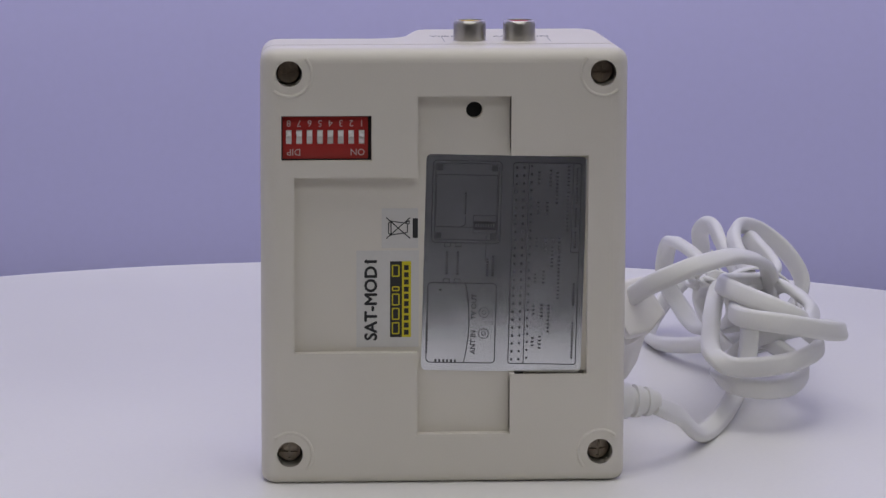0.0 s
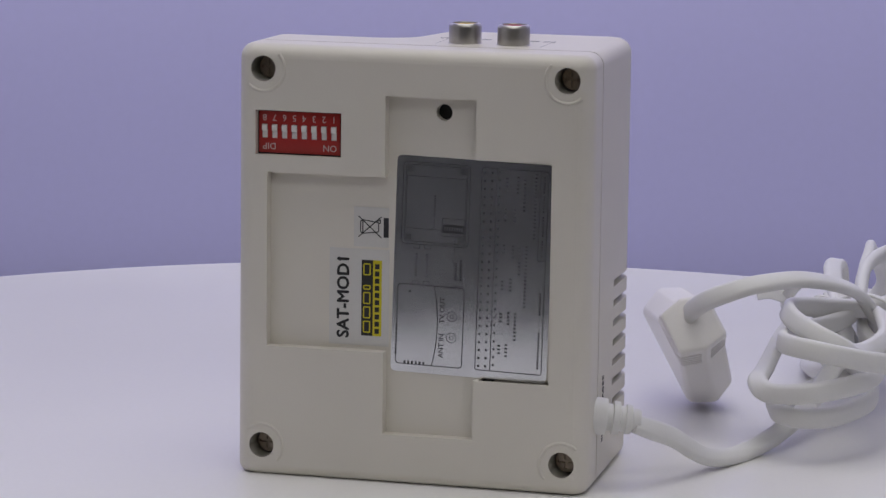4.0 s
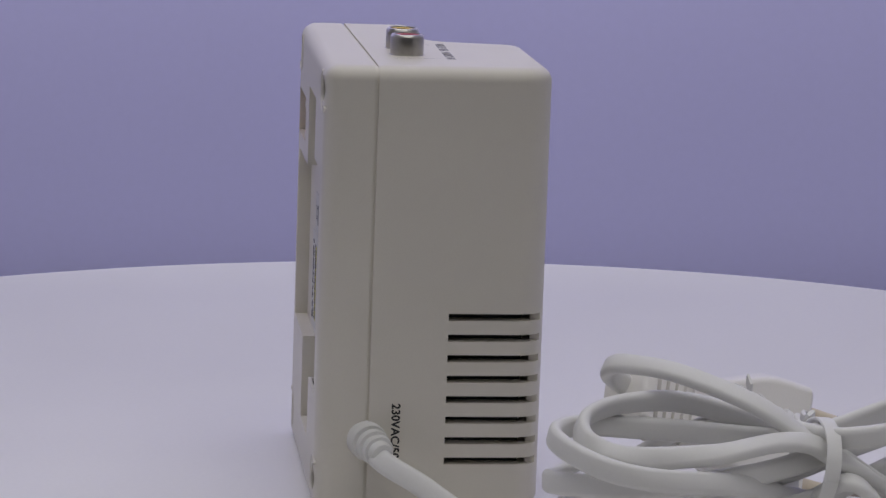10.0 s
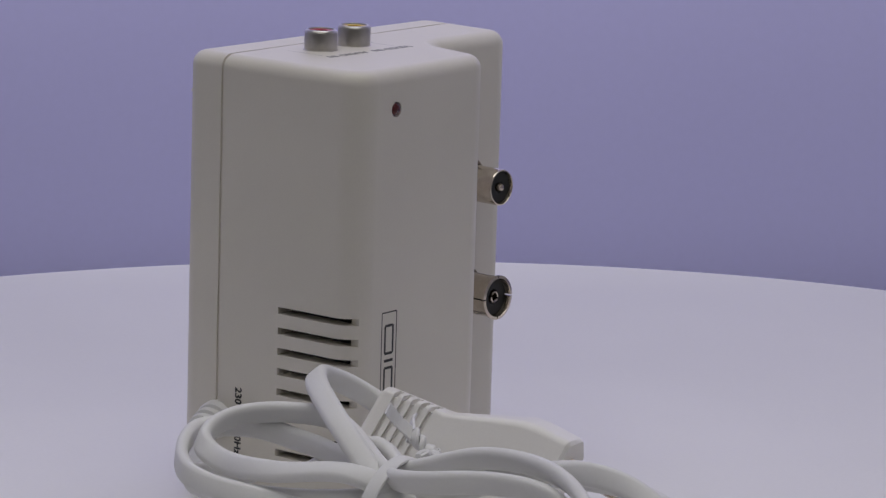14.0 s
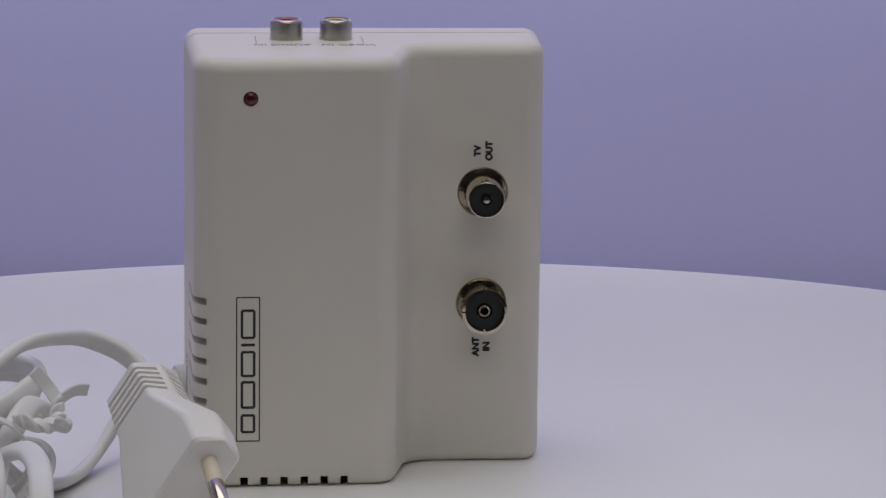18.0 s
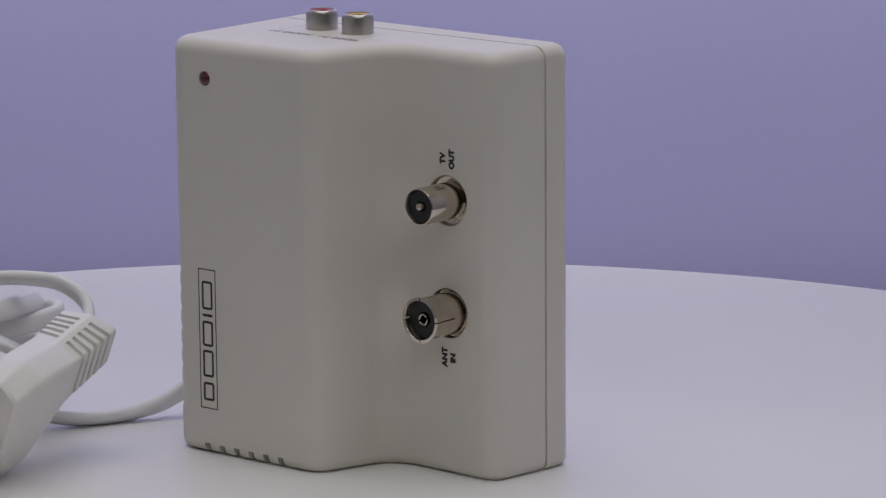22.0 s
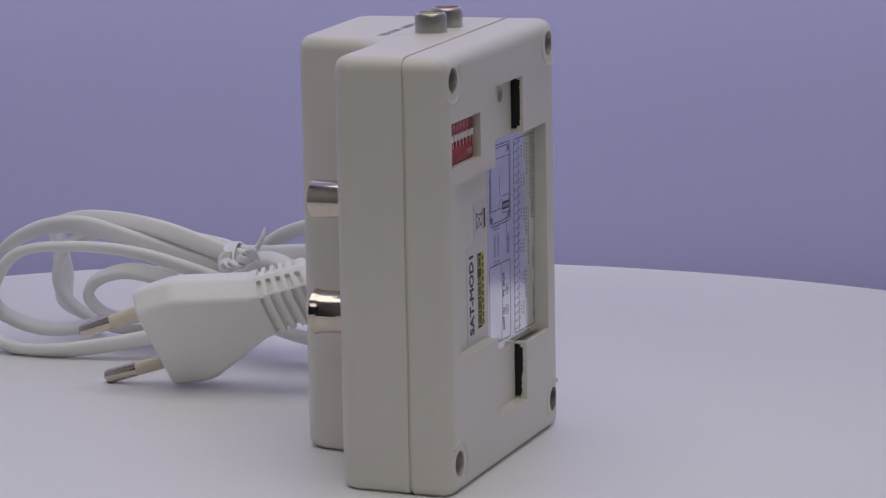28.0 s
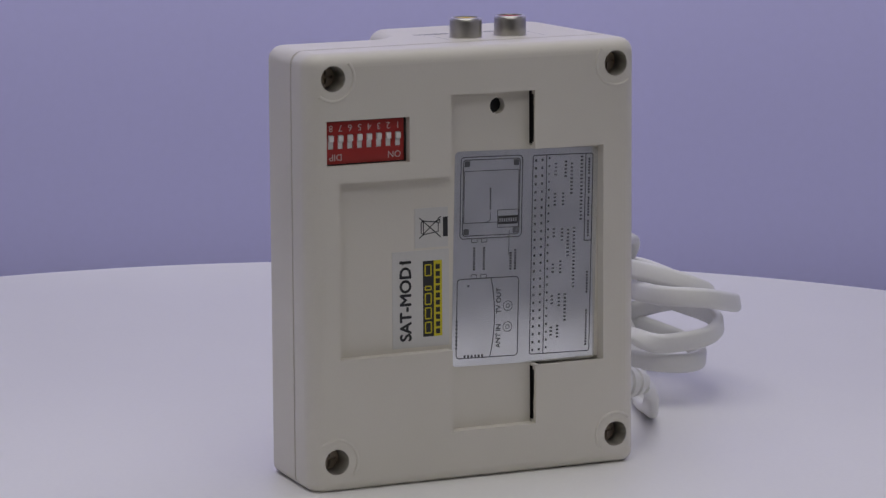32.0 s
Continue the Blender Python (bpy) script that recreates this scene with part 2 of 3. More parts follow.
def turntable():
    t = thing("turntable", "round white glossy turntable disc on a grey stand", "turntable")
    bm = lathe(bmesh.new(), [(0, 0), (276.7, 0), (277.7, -0.5), (278.0, -1.5), (278.0, -10.5), (277.0, -12), (0, -12)], (0, 0, 0), (0, 0, 1), 160)
    part("disc", bm, DISC, t)
    bm = lathe(bmesh.new(), [(0, -12.2), (110, -12.2), (110, -30), (60, -40), (45, -60), (45, -780), (190, -785), (200, -800), (0, -800)], (0, 0, 0), (0, 0, 1), 64)
    part("stand", bm, METAL_STAND, t, "grey painted pedestal stand")
    return t


# ---- the modulator box ----
OUTLINE = [(-35.9, -26.0), (54.8, -26.0), (52.9, 29.0), (3.6, 27.2), (-1.6, 3.6), (-34.9, 3.6)]
CURVES = [4.6, 4.6, 7.0, 6.0, 8.0, 5.0]
TALL, LEAN = 107.6, -1.54
FLOOR_Y = -22.8
X, Y, Z = Vector((1, 0, 0)), Vector((0, 1, 0)), Vector((0, 0, 1))


def body(inset=0.0, low=2.6, high=3.5):
    """The outer form, its foot cut level with the table that it leans on."""
    rings = []
    for k in range(7):
        a = math.pi / 2 * k / 6
        rings.append((low * (1 - math.sin(a)), low * (1 - math.cos(a))))
    for k in range(7):
        a = math.pi / 2 * k / 6
        rings.append((high * (1 - math.cos(a)), TALL - high * (1 - math.sin(a))))
    out = []
    for d, z in rings:
        z = inset + (z / TALL) * (TALL - 2 * inset)
        ring = rounded(OUTLINE, CURVES, d + inset)
        foot = max(0.0, 1 - z / 30.0)
        out.append([Vector((p.x, p.y, z - p.y * math.tan(radians(LEAN)) * foot)) for p in ring])
    return loft(bmesh.new(), out)


def slanted(bm):
    """The parting line runs a little askew across the box."""
    for v in bm.verts:
        v.co.y += 0.019 * (v.co.x - 9.5)
    return bm


def half(y0, y1):
    return carve(body(), slanted(box(bmesh.new(), -60, 80, y0, y1, -20, 130)), "INTERSECT")


def shell_finish(ob):
    mod = ob.modifiers.new("normals", "WEIGHTED_NORMAL")
    mod.keep_sharp, mod.weight = True, 90
    return ob


SEAM = -14.95
VENT_Z = [47.5 - 5.03 * k for k in range(8)]
FOOT_X = [40.6 - 4.96 * k for k in range(6)]
SCREWS = [(-28.8, 101.5), (48.3, 101.5), (-28.8, 6.9), (48.3, 6.9)]
SOCKETS = [(-19.8, 70.0), (-19.8, 41.5)]


def modulator():
    t = thing("signal_modulator", "cream plastic signal modulator box standing upright on the turntable", "modulator")
    # front shell
    front = half(SEAM + 0.02, 60)
    front = carve(front, carve(body(2.2, 1.2, 2.5), slanted(box(bmesh.new(), -60, 80, -40, SEAM + 0.9, -20, 130)), "DIFFERENCE"))
    lip = carve(slanted(box(bmesh.new(), -60, 80, SEAM - 1, SEAM + 0.78, -20, 130)), body(0.5, 2.2, 3.0))
    front = carve(front, lip)
    cut = bmesh.new()
    for z in VENT_Z:
        box(cut, 49.8, 60, 5.2, 40, z - 0.88, z + 0.88)
        box(cut, 45, 50.5, 5.2, 25.3, z - 0.88, z + 0.88)
    for x in FOOT_X:
        box(cut, x - 0.95, x + 0.95, 6, 40, -6, 3.3)
        box(cut, x - 0.95, x + 0.95, 6, 25.0, -5, 6)
    front = carve(front, cut)
    cut = bmesh.new()
    for x, z in SOCKETS:
        lathe(cut, [(0, -6), (6.4, -6), (6.4, 6), (0, 6)], (x, 3.6, z), Y)
    lathe(cut, [(0, -6), (1.85, -6), (1.85, 6), (0, 6)], (39.1, 29, 97.9), Y, 24)
    front = carve(front, cut)
    shell_finish(part("front_shell", front, PLASTIC, t))
    # added block, its black colour takes the place of shade inside the vents
    part("vent_shade_block", box(bmesh.new(), 8, 48.6, -10, 23.5, 5.5, 53), BLACK, t, "black block standing for the shade inside the vents")
    # back shell with its stepped label recess
    back = half(-60, SEAM - 0.02)
    hollow = carve(body(2.2, 1.2, 2.5), slanted(box(bmesh.new(), -60, 80, SEAM - 0.4, 60, -20, 130)), "DIFFERENCE")
    hollow = carve(hollow, box(bmesh.new(), -30, 47.5, -40, -20.4, 9, 99), "DIFFERENCE")
    back = carve(back, hollow)
    cut = bmesh.new()
    box(cut, -27.6, 10, -40, FLOOR_Y, 32.2, 75.9)
    box(cut, 2.7, 25.7, -40, FLOOR_Y, 11.7, 95.9)
    box(cut, 12, 44.8, -40, FLOOR_Y, 26.6, 81.2)
    back = carve(back, cut)
    cut = bmesh.new()
    chance = random.Random(7)
    for z0, z1 in ((82.0, 95.6), (12.0, 26.0)):
        edge = -24.9
        for k in range(17):
            a, b = z0 + (z1 - z0) * k / 17, z0 + (z1 - z0) * (k + 1) / 17
            edge = min(-24.5, max(-25.2, edge + chance.uniform(-0.22, 0.22)))
            box(cut, 25.62, 29.5, edge if 0 < k < 16 else -24.3, -18, a - 0.01, b + 0.01)
    box(cut, 27.0, 44.6, -25.3, -18, 25.3, 27.0)
    box(cut, -30.7, -8.6, -40, -10, 80.1, 91.2)
    lathe(cut, [(0, -10), (2.05, -10), (2.05, 10), (0, 10)], (16.8, FLOOR_Y, 92.2), Y, 24)
    for x, z in SCREWS:
        lathe(cut, [(0, -8), (3.2, -8), (3.2, 8), (0, 8)], (x, -24, z), Y, 32)
    back = carve(back, cut)
    shell_finish(part("back_shell", back, PLASTIC, t))
    # black blocks put into the two open slots in place of their shade
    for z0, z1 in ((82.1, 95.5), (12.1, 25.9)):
        part("slot_shade_block", box(bmesh.new(), 26.6, 29.4, -25.2, -19.0, z0, z1), BLACK, t, "black block standing for shade in the slot beside the label")
    # the tuning hole's inner shade is a black disc set behind it
    part("hole_shade_disc", lathe(bmesh.new(), [(0, 0), (2.6, 0), (2.6, 1), (0, 1)], (16.8, -20.2, 92.2), Y, 20), BLACK, t, "black disc standing for shade in the tuning hole")
    # screw wells, raised arcs and screws
    for x, z in SCREWS:
        bm = lathe(bmesh.new(), [(3.2, 0.4), (3.2, 9), (4.6, 9), (4.6, 2.4), (3.2, 0.4)], (x, -26, z), Y, 32)
        well = part("screw_well", bm, PLASTIC, t)
        bm = lathe(bmesh.new(), [(0, 5.6), (1.2, 5.3), (2.7, 5.7), (2.9, 6.6), (0, 8.9)], (x, -26, z), Y, 24)
        cross = bmesh.new()
        box(cross, x - 2.0, x + 2.0, -20.9, -19.8, z - 0.35, z + 0.35)
        box(cross, x - 0.35, x + 0.35, -20.9, -19.8, z - 2.0, z + 2.0)
        part("screw", carve(bm, cross), BRASS, well, "dull brass cross-head screw")
        mid = math.atan2(math.copysign(1, 54 - z), math.copysign(1, 9.6 - x))
        bm = bmesh.new()
        path = [Vector((x + 5.5 * math.cos(mid + a), -25.83 + 0.5 * max(0.0, abs(a) - 1.25), z + 5.5 * math.sin(mid + a))) for a in np.linspace(-1.52, 1.52, 33)]
        tube(bm, path, 0.95, 0.95, 10, (0, 1, 0))
        part("raised_arc", bm, PLASTIC, t)
    phono(t, (29.3, -4.6, TALL - 0.1), RED_INSERT, "red")
    phono(t, (16.9, -4.6, TALL - 0.1), YELLOW_INSERT, "yellow")
    aerial(t, SOCKETS[0], 4.65, True)
    aerial(t, SOCKETS[1], 5.3, False)
    bm = lathe(bmesh.new(), [(1.8, -3), (1.8, -0.5), (1.5, 0.0), (0.9, 0.35), (0, 0.5)], (39.1, 28.5, 97.9), Y, 24)
    part("led", bm, LENS, t, "small unlit dark red indicator lamp")
    dip_switch(t)
    stickers(t)
    lettering(t)
    # cord grommet with its ribs
    rows = [(0, -2), (4.6, -2), (4.65, 2.2), (4.4, 2.7), (3.4, 2.8), (3.4, 4.1), (4.2, 4.3), (4.1, 5.9), (3.2, 6.1), (3.2, 7.3), (3.8, 7.5), (3.65, 8.9), (2.9, 9.1), (2.9, 10.6), (2.5, 11.2), (0, 11.2)]
    part("cord_grommet", lathe(bmesh.new(), rows, (54.0, -13.8, 17.5), (1, 0.30, -0.12), 32), CORD, t, "ribbed white cord grommet")
    return t


def phono(t, place, insert, colour):
    rows = [(0, -0.5), (4.3, -0.5), (4.3, 0.12), (4.2, 0.2), (4.06, 0.22), (4.06, 4.15), (3.98, 4.6), (3.78, 4.95), (3.5, 5.13), (3.2, 5.15), (3.12, 5.0), (3.1, 0.8), (0, 0.8)]
    jack = part("phono_socket", lathe(bmesh.new(), rows, place, Z, 40), SATIN, t, "nickel-plated phono socket with a " + colour + " insert")
    rows = [(1.6, 0.9), (1.6, 4.75), (1.8, 4.87), (2.9, 4.87), (3.04, 4.75), (3.04, 0.9), (1.6, 0.9)]
    part("insert", lathe(bmesh.new(), rows, place, Z, 32), insert, jack, colour + " plastic insert")


def aerial(t, at, radius, pin):
    x, z = at
    r = radius
    # a seat ring down in the hole, then the bright sleeve
    mouth = [(r, 10.4), (r - 0.12, 10.75)] if pin else [(r, 8.2), (r + 0.12, 9.3), (r + 0.4, 10.3), (r + 0.42, 10.7)]
    rows = [(0, -4.5), (6.35, -4.5), (6.35, -0.5), (6.05, -0.35), (5.95, -1.3), (r + 0.1, -1.5), (r + 0.1, -2.2), (r, -2.2)] + mouth + [(r - 0.35, 10.85),
            (r - 0.5, 10.6), (r - 0.55, 1.0), (0, 1.0)]
    sleeve = lathe(bmesh.new(), rows, (x, 3.6, z), Y, 48)
    if not pin:
        cut = bmesh.new()
        box(cut, x - 0.17, x + 0.17, 7.2, 20, z - 8, z + 8)
        box(cut, x - 8, x + 8, 7.2, 20, z - 0.17, z + 0.17)
        sleeve = carve(sleeve, cut)
    plug = part("aerial_socket", sleeve, CHROME, t, "nickel-plated coaxial aerial connector")
    if pin:
        rows = [(0, 1.1), (r - 0.62, 1.1), (r - 0.6, 9.8), (1.6, 9.8), (1.5, 9.3), (0, 9.3)]
        part("insulator", lathe(bmesh.new(), rows, (x, 3.6, z), Y, 32), BLACK, plug)
        part("centre_pin", lathe(bmesh.new(), [(0, 5), (1.1, 5), (1.1, 10.2), (0.8, 10.8), (0, 11.0)], (x, 3.6, z), Y, 20), CHROME, plug)
    else:
        rows = [(0, 1.1), (r - 0.62, 1.1), (r - 0.6, 9.2), (2.0, 9.2), (2.0, 6.0), (0, 6.0)]
        part("insulator", lathe(bmesh.new(), rows, (x, 3.6, z), Y, 32), BLACK, plug)
        rows = [(1.0, 4), (1.0, 9.6), (1.25, 9.8), (1.5, 9.6), (1.5, 4), (1.0, 4)]
        part("centre_contact", lathe(bmesh.new(), rows, (x, 3.6, z), Y, 24), CHROME, plug)


def dip_switch(t):
    face = -24.2
    bm = box(bmesh.new(), -30.35, -9.4, face, -22.6, 80.5, 90.8, 0.12)
    cut = bmesh.new()
    xs = [-11.0 - 2.55 * k for k in range(8)]
    for x in xs:
        box(cut, x - 0.72, x + 0.72, face - 1, face + 3, 84.1, 87.6)
    block = part("dip_switch", carve(bm, cut), RED, t, "red eight-way switch block set in a window")
    # added black block, coloured as the shade in the gap round the switch
    part("switch_gap_shade", box(bmesh.new(), -31.1, -8.3, -23.7, -16.8, 79.8, 91.5), BLACK, t)
    for k, x in enumerate(xs):
        bm = box(bmesh.new(), x - 0.7, x + 0.7, face + 0.3, face + 1.3, 84.12, 87.58)
        box(bm, x - 0.66, x + 0.66, face - 0.5, face + 0.6, 85.95, 87.5, 0.12)
        part("slider", bm, SLIDER, block, "white switch slider")
        part("numeral", words(str(k + 1), 2.3, (x, face - 0.02, 89.3), -X, -Z), WHITE_INK, block, smooth=0)
    part("lettering", words("ON", 2.3, (-12.0, face - 0.02, 82.2), -X, -Z), WHITE_INK, block, smooth=0)
    part("lettering", words("DIP", 2.3, (-27.6, face - 0.02, 82.2), -X, -Z), WHITE_INK, block, smooth=0)


def stickers(t):
    y = FLOOR_Y
    # bin symbol sticker
    paper = part("recycling_sticker", box(bmesh.new(), -6.0, 3.0, y - 0.12, y + 0.05, 58.0, 67.9), PAPER, t, "white sticker with a crossed-out bin", smooth=0)
    o = (-1.75, y - 0.13, 63.0)
    bm = lines(bmesh.new(), [((-3.1, 2.6), (2.8, -2.6)), ((-3.1, -2.6), (2.8, 2.6))], 0.26, o, X, Z, 0.02)
    bin_shape = [((-2.9, -1.3), (-2.2, -1.7)), ((-2.9, 1.3), (-2.2, 1.7)), ((-2.9, -1.3), (-2.9, 1.3)), ((-2.2, -1.7), (2.4, -1.15)), ((-2.2, 1.7), (2.4, 1.15)), ((2.4, -1.15), (2.4, 1.15)),
                 ((-2.2, -1.9), (-2.2, 1.9)), ((1.6, 1.2), (2.9, 1.9)), ((2.9, 1.9), (2.9, 1.0)), ((2.9, 1.0), (2.2, 1.0))]
    lines(bm, [((a * 0.88, b), (c * 0.88, d)) for (a, b), (c, d) in bin_shape], 0.26, o, X, Z, 0.03)
    part("bin_symbol", bm, INK, paper, smooth=0)
    part("black_bar", bars(bmesh.new(), [(3.4, 4.7, -2.5, 2.4)], o, X, Z, 0.03), INK, paper, smooth=0)
    # type sticker
    paper = part("type_sticker", box(bmesh.new(), -12.2, 3.2, y - 0.14, y + 0.05, 33.2, 57.4), PAPER, t, "white type sticker with black lettering", smooth=0)
    part("lettering", words("SAT-MOD1", 4.25, (-8.5, y - 0.16, 45.3), Z, -X, bold=0.14), INK, paper, smooth=0)
    part("lettering", lines(bmesh.new(), [((-0.55, 0.75), (0.35, 1.42))], 0.55, (-8.5, y - 0.2, 54.75), Z, -X, 0.02), INK, paper, smooth=0)
    o = (-1.3, y - 0.15, 45.2)
    part("black_panel", bars(bmesh.new(), [(-2.6, 0.35, -9.5, 9.5)], o, X, Z, 0.03), INK, paper, smooth=0)
    part("yellow_panel", bars(bmesh.new(), [(0.35, 2.6, -9.5, 9.5)], o, X, Z, 0.03), YELLOW_INK, paper, smooth=0)
    for k in range(5):
        v0 = -8.6 + 3.6 * k
        mark = lines(bmesh.new(), frame_lines(-2.0, -0.4, v0, v0 + (0.9 if k == 3 else 2.7)), 0.3, o, X, Z, 0.05)
        part("yellow_mark", mark, YELLOW_INK, paper, smooth=0)
    for k in range(10):
        v0 = -8.9 + 1.8 * k
        part("black_mark", bars(bmesh.new(), [(0.85, 2.0, v0, v0 + 1.25)], o, X, Z, 0.05), INK, paper, smooth=0)
    rating_label(t)


def rating_label(t):
    y = FLOOR_Y - 0.2
    turn = Matrix.Rotation(radians(1.4), 4, "Y")
    centre = Vector((24.3, y, 53.9))
    r, u = turn @ X, turn @ Z
    outline = rounded([(-19.9, -27.0), (19.9, -27.0), (19.9, 27.0), (-19.9, 27.0)], [1.3] * 4, 0, 5)
    bm = loft(bmesh.new(), [[centre + r * p.x + u * p.y + Y * d for p in outline] for d in (0.18, 0.0)])
    plate = part("rating_label", bm, SILVER, t, "shiny silver foil label with printed diagrams")
    o = centre - Y * 0.01
    dark, fine = [], []

    def round_frame(u0, u1, v0, v1, radius):
        ring = rounded([(u0, v0), (u1, v0), (u1, v1), (u0, v1)], [radius] * 4, 0, 5)
        return [((p.x, p.y), (q.x, q.y)) for p, q in zip(ring, ring[1:] + ring[:1])]

    # the two drawings of the box
    dark += round_frame(-18.2, -1.2, 5.1, 25.5, 1.0) + round_frame(-17.5, -1.9, 5.8, 24.8, 0.7)
    fine += frame_lines(-17.2, -2.2, 9.0, 22.0) + frame_lines(-7.9, -2.1, 7.6, 12.0)
    dark += round_frame(-18.7, -1.7, -25.0, -5.0, 0.9)
    bulge = [(-9.4 + 1.15 * math.sin(math.pi * k / 12) ** 0.8, -25.0 + 20.0 * k / 12) for k in range(13)]
    dark += list(zip(bulge, bulge[1:]))
    for cx in (-14.2, -11.5):
        fine += frame_lines(cx - 0.75, cx + 0.75, -5.0, -4.0) + frame_lines(cx - 0.75, cx + 0.75, 4.1, 5.1)
    for cy in (-12.3, -17.6):
        for rad in (0.5, 1.25):
            ring = [(-4.6 + rad * math.cos(a), cy + rad * math.sin(a)) for a in np.linspace(0, 2 * math.pi, 17)]
            fine += list(zip(ring, ring[1:]))
    dark += round_frame(1.7, 18.5, -25.0, 25.3, 0.5) + [((5.5, -25.0), (5.5, 25.3)), ((16.5, 3.2), (16.5, 25.3)), ((16.5, 3.2), (18.5, 3.2))]
    fine += [((-4.6, 0.4), (-4.6, 6.8)), ((-9.9, 11.6), (-9.9, 9.6)), ((-9.9, 9.6), (-11.4, 8.8))]
    drawing = lines(bmesh.new(), dark, 0.24, o, r, u, 0.01)
    part("printed_drawing", lines(drawing, fine, 0.17, o, r, u, 0.012), LABEL_INK, plate, smooth=0)
    # shaded screw corners, the black switch block, vents and rows of small print
    rects = [(cx - 0.75, cx + 0.75, cy - 0.75, cy + 0.75) for cx, cy in ((-16.5, 23.8), (-2.9, 23.8), (-16.5, 6.8), (-2.9, 6.8))]
    corners = bmesh.new()
    for u0, u1, v0, v1 in rects:
        ring = rounded([(u0, v0), (u1, v0), (u1, v1), (u0, v1)], [0.6 if (x > -9.8) != (u0 > -9.8) else 0.25 for x in (u0, u1, u1, u0)], 0, 4)
        corners.faces.new([corners.verts.new(o + r * p.x + u * p.y - Y * 0.008) for p in ring])
    part("printed_corners", corners, FOIL_GREY, plate, smooth=0)
    part("printed_block", bars(bmesh.new(), [(-7.7, -2.3, 8.4, 10.5)], o, r, u, 0.01), INK, plate, smooth=0)
    rects = [(-19.0, -18.4, -22.6 + 0.97 * k, -22.1 + 0.97 * k) for k in range(8)] + [(-16.6 + 0.97 * k, -16.05 + 0.97 * k, -25.1, -24.2) for k in range(6)]
    rects += [(-10.15, -9.75, 12.2 + 0.62 * k, 12.65 + 0.62 * k) for k in range(9)] + [(-15.9, -15.3, -7.0, -6.5)]
    for u0, v0, n in ((-14.5, -2.9, 9), (-11.8, -2.9, 9), (-4.4, -3.2, 7), (-3.1, -3.2, 8)):
        rects += [(u0, u0 + 0.62, v0 + 0.66 * k, v0 + 0.5 + 0.66 * k) for k in range(n)]
    for row in range(25):
        v = -24.3 + row * 2.0
        rects += [(2.25, 2.8, v, v + 0.62), (4.05, 4.6, v + 0.1, v + 0.72), (6.0, 6.5, v + 0.5, v + 1.05)]
    for u0, v0, v1 in ((10.9, 19.5, 23.4), (12.6, 15.2, 23.4), (15.4, 8.5, 24.6), (10.3, 12.4, 15.9), (10.2, 3.4, 6.6), (11.9, -0.6, 6.6), (13.6, -8.6, 6.6),
                       (9.9, -4.8, -1.6), (9.7, -13.2, -9.6), (11.4, -17.0, -9.6), (9.4, -21.2, -17.6), (8.1, 20.0, 23.6), (8.0, 12.4, 16.0), (7.9, 4.4, 6.4), (7.8, -4.6, -2.6), (7.7, -12.6, -10.2), (7.6, -20.6, -18.6)):
        v = v0
        while v < v1:
            rects.append((u0 - 0.34, u0 + 0.34, v, v + 0.44))
            v += 0.93
    for v0, n in ((-23.6, 13), (-10.2, 8), (4.2, 6), (9.4, 7), (15.2, 6), (20.0, 6)):
        rects += [(17.25, 17.75, v0 + 0.72 * k, v0 + 0.55 + 0.72 * k) for k in range(n)]
    ob = part("printed_table", bars(bmesh.new(), rects, o, r, u, 0.01), SMALL_PRINT, plate, smooth=0)
    tagged(ob, kind="stuff")
    part("lettering", words("TV OUT", 1.8, o + r * -7.1 + u * -10.9 - Y * 0.03, u, -r, 0.01, bold=0.03), LABEL_INK, plate, smooth=0)
    part("lettering", words("ANT IN", 1.8, o + r * -7.1 + u * -19.8 - Y * 0.03, u, -r, 0.01, bold=0.03), LABEL_INK, plate, smooth=0)
    light = [(-7.4 + 0.63 * k, -7.05 + 0.63 * k, 9.0, 9.9) for k in range(8)]
    part("printed_switches", bars(bmesh.new(), light, o - Y * 0.02, r, u, 0.01), SILVER, plate, smooth=0)


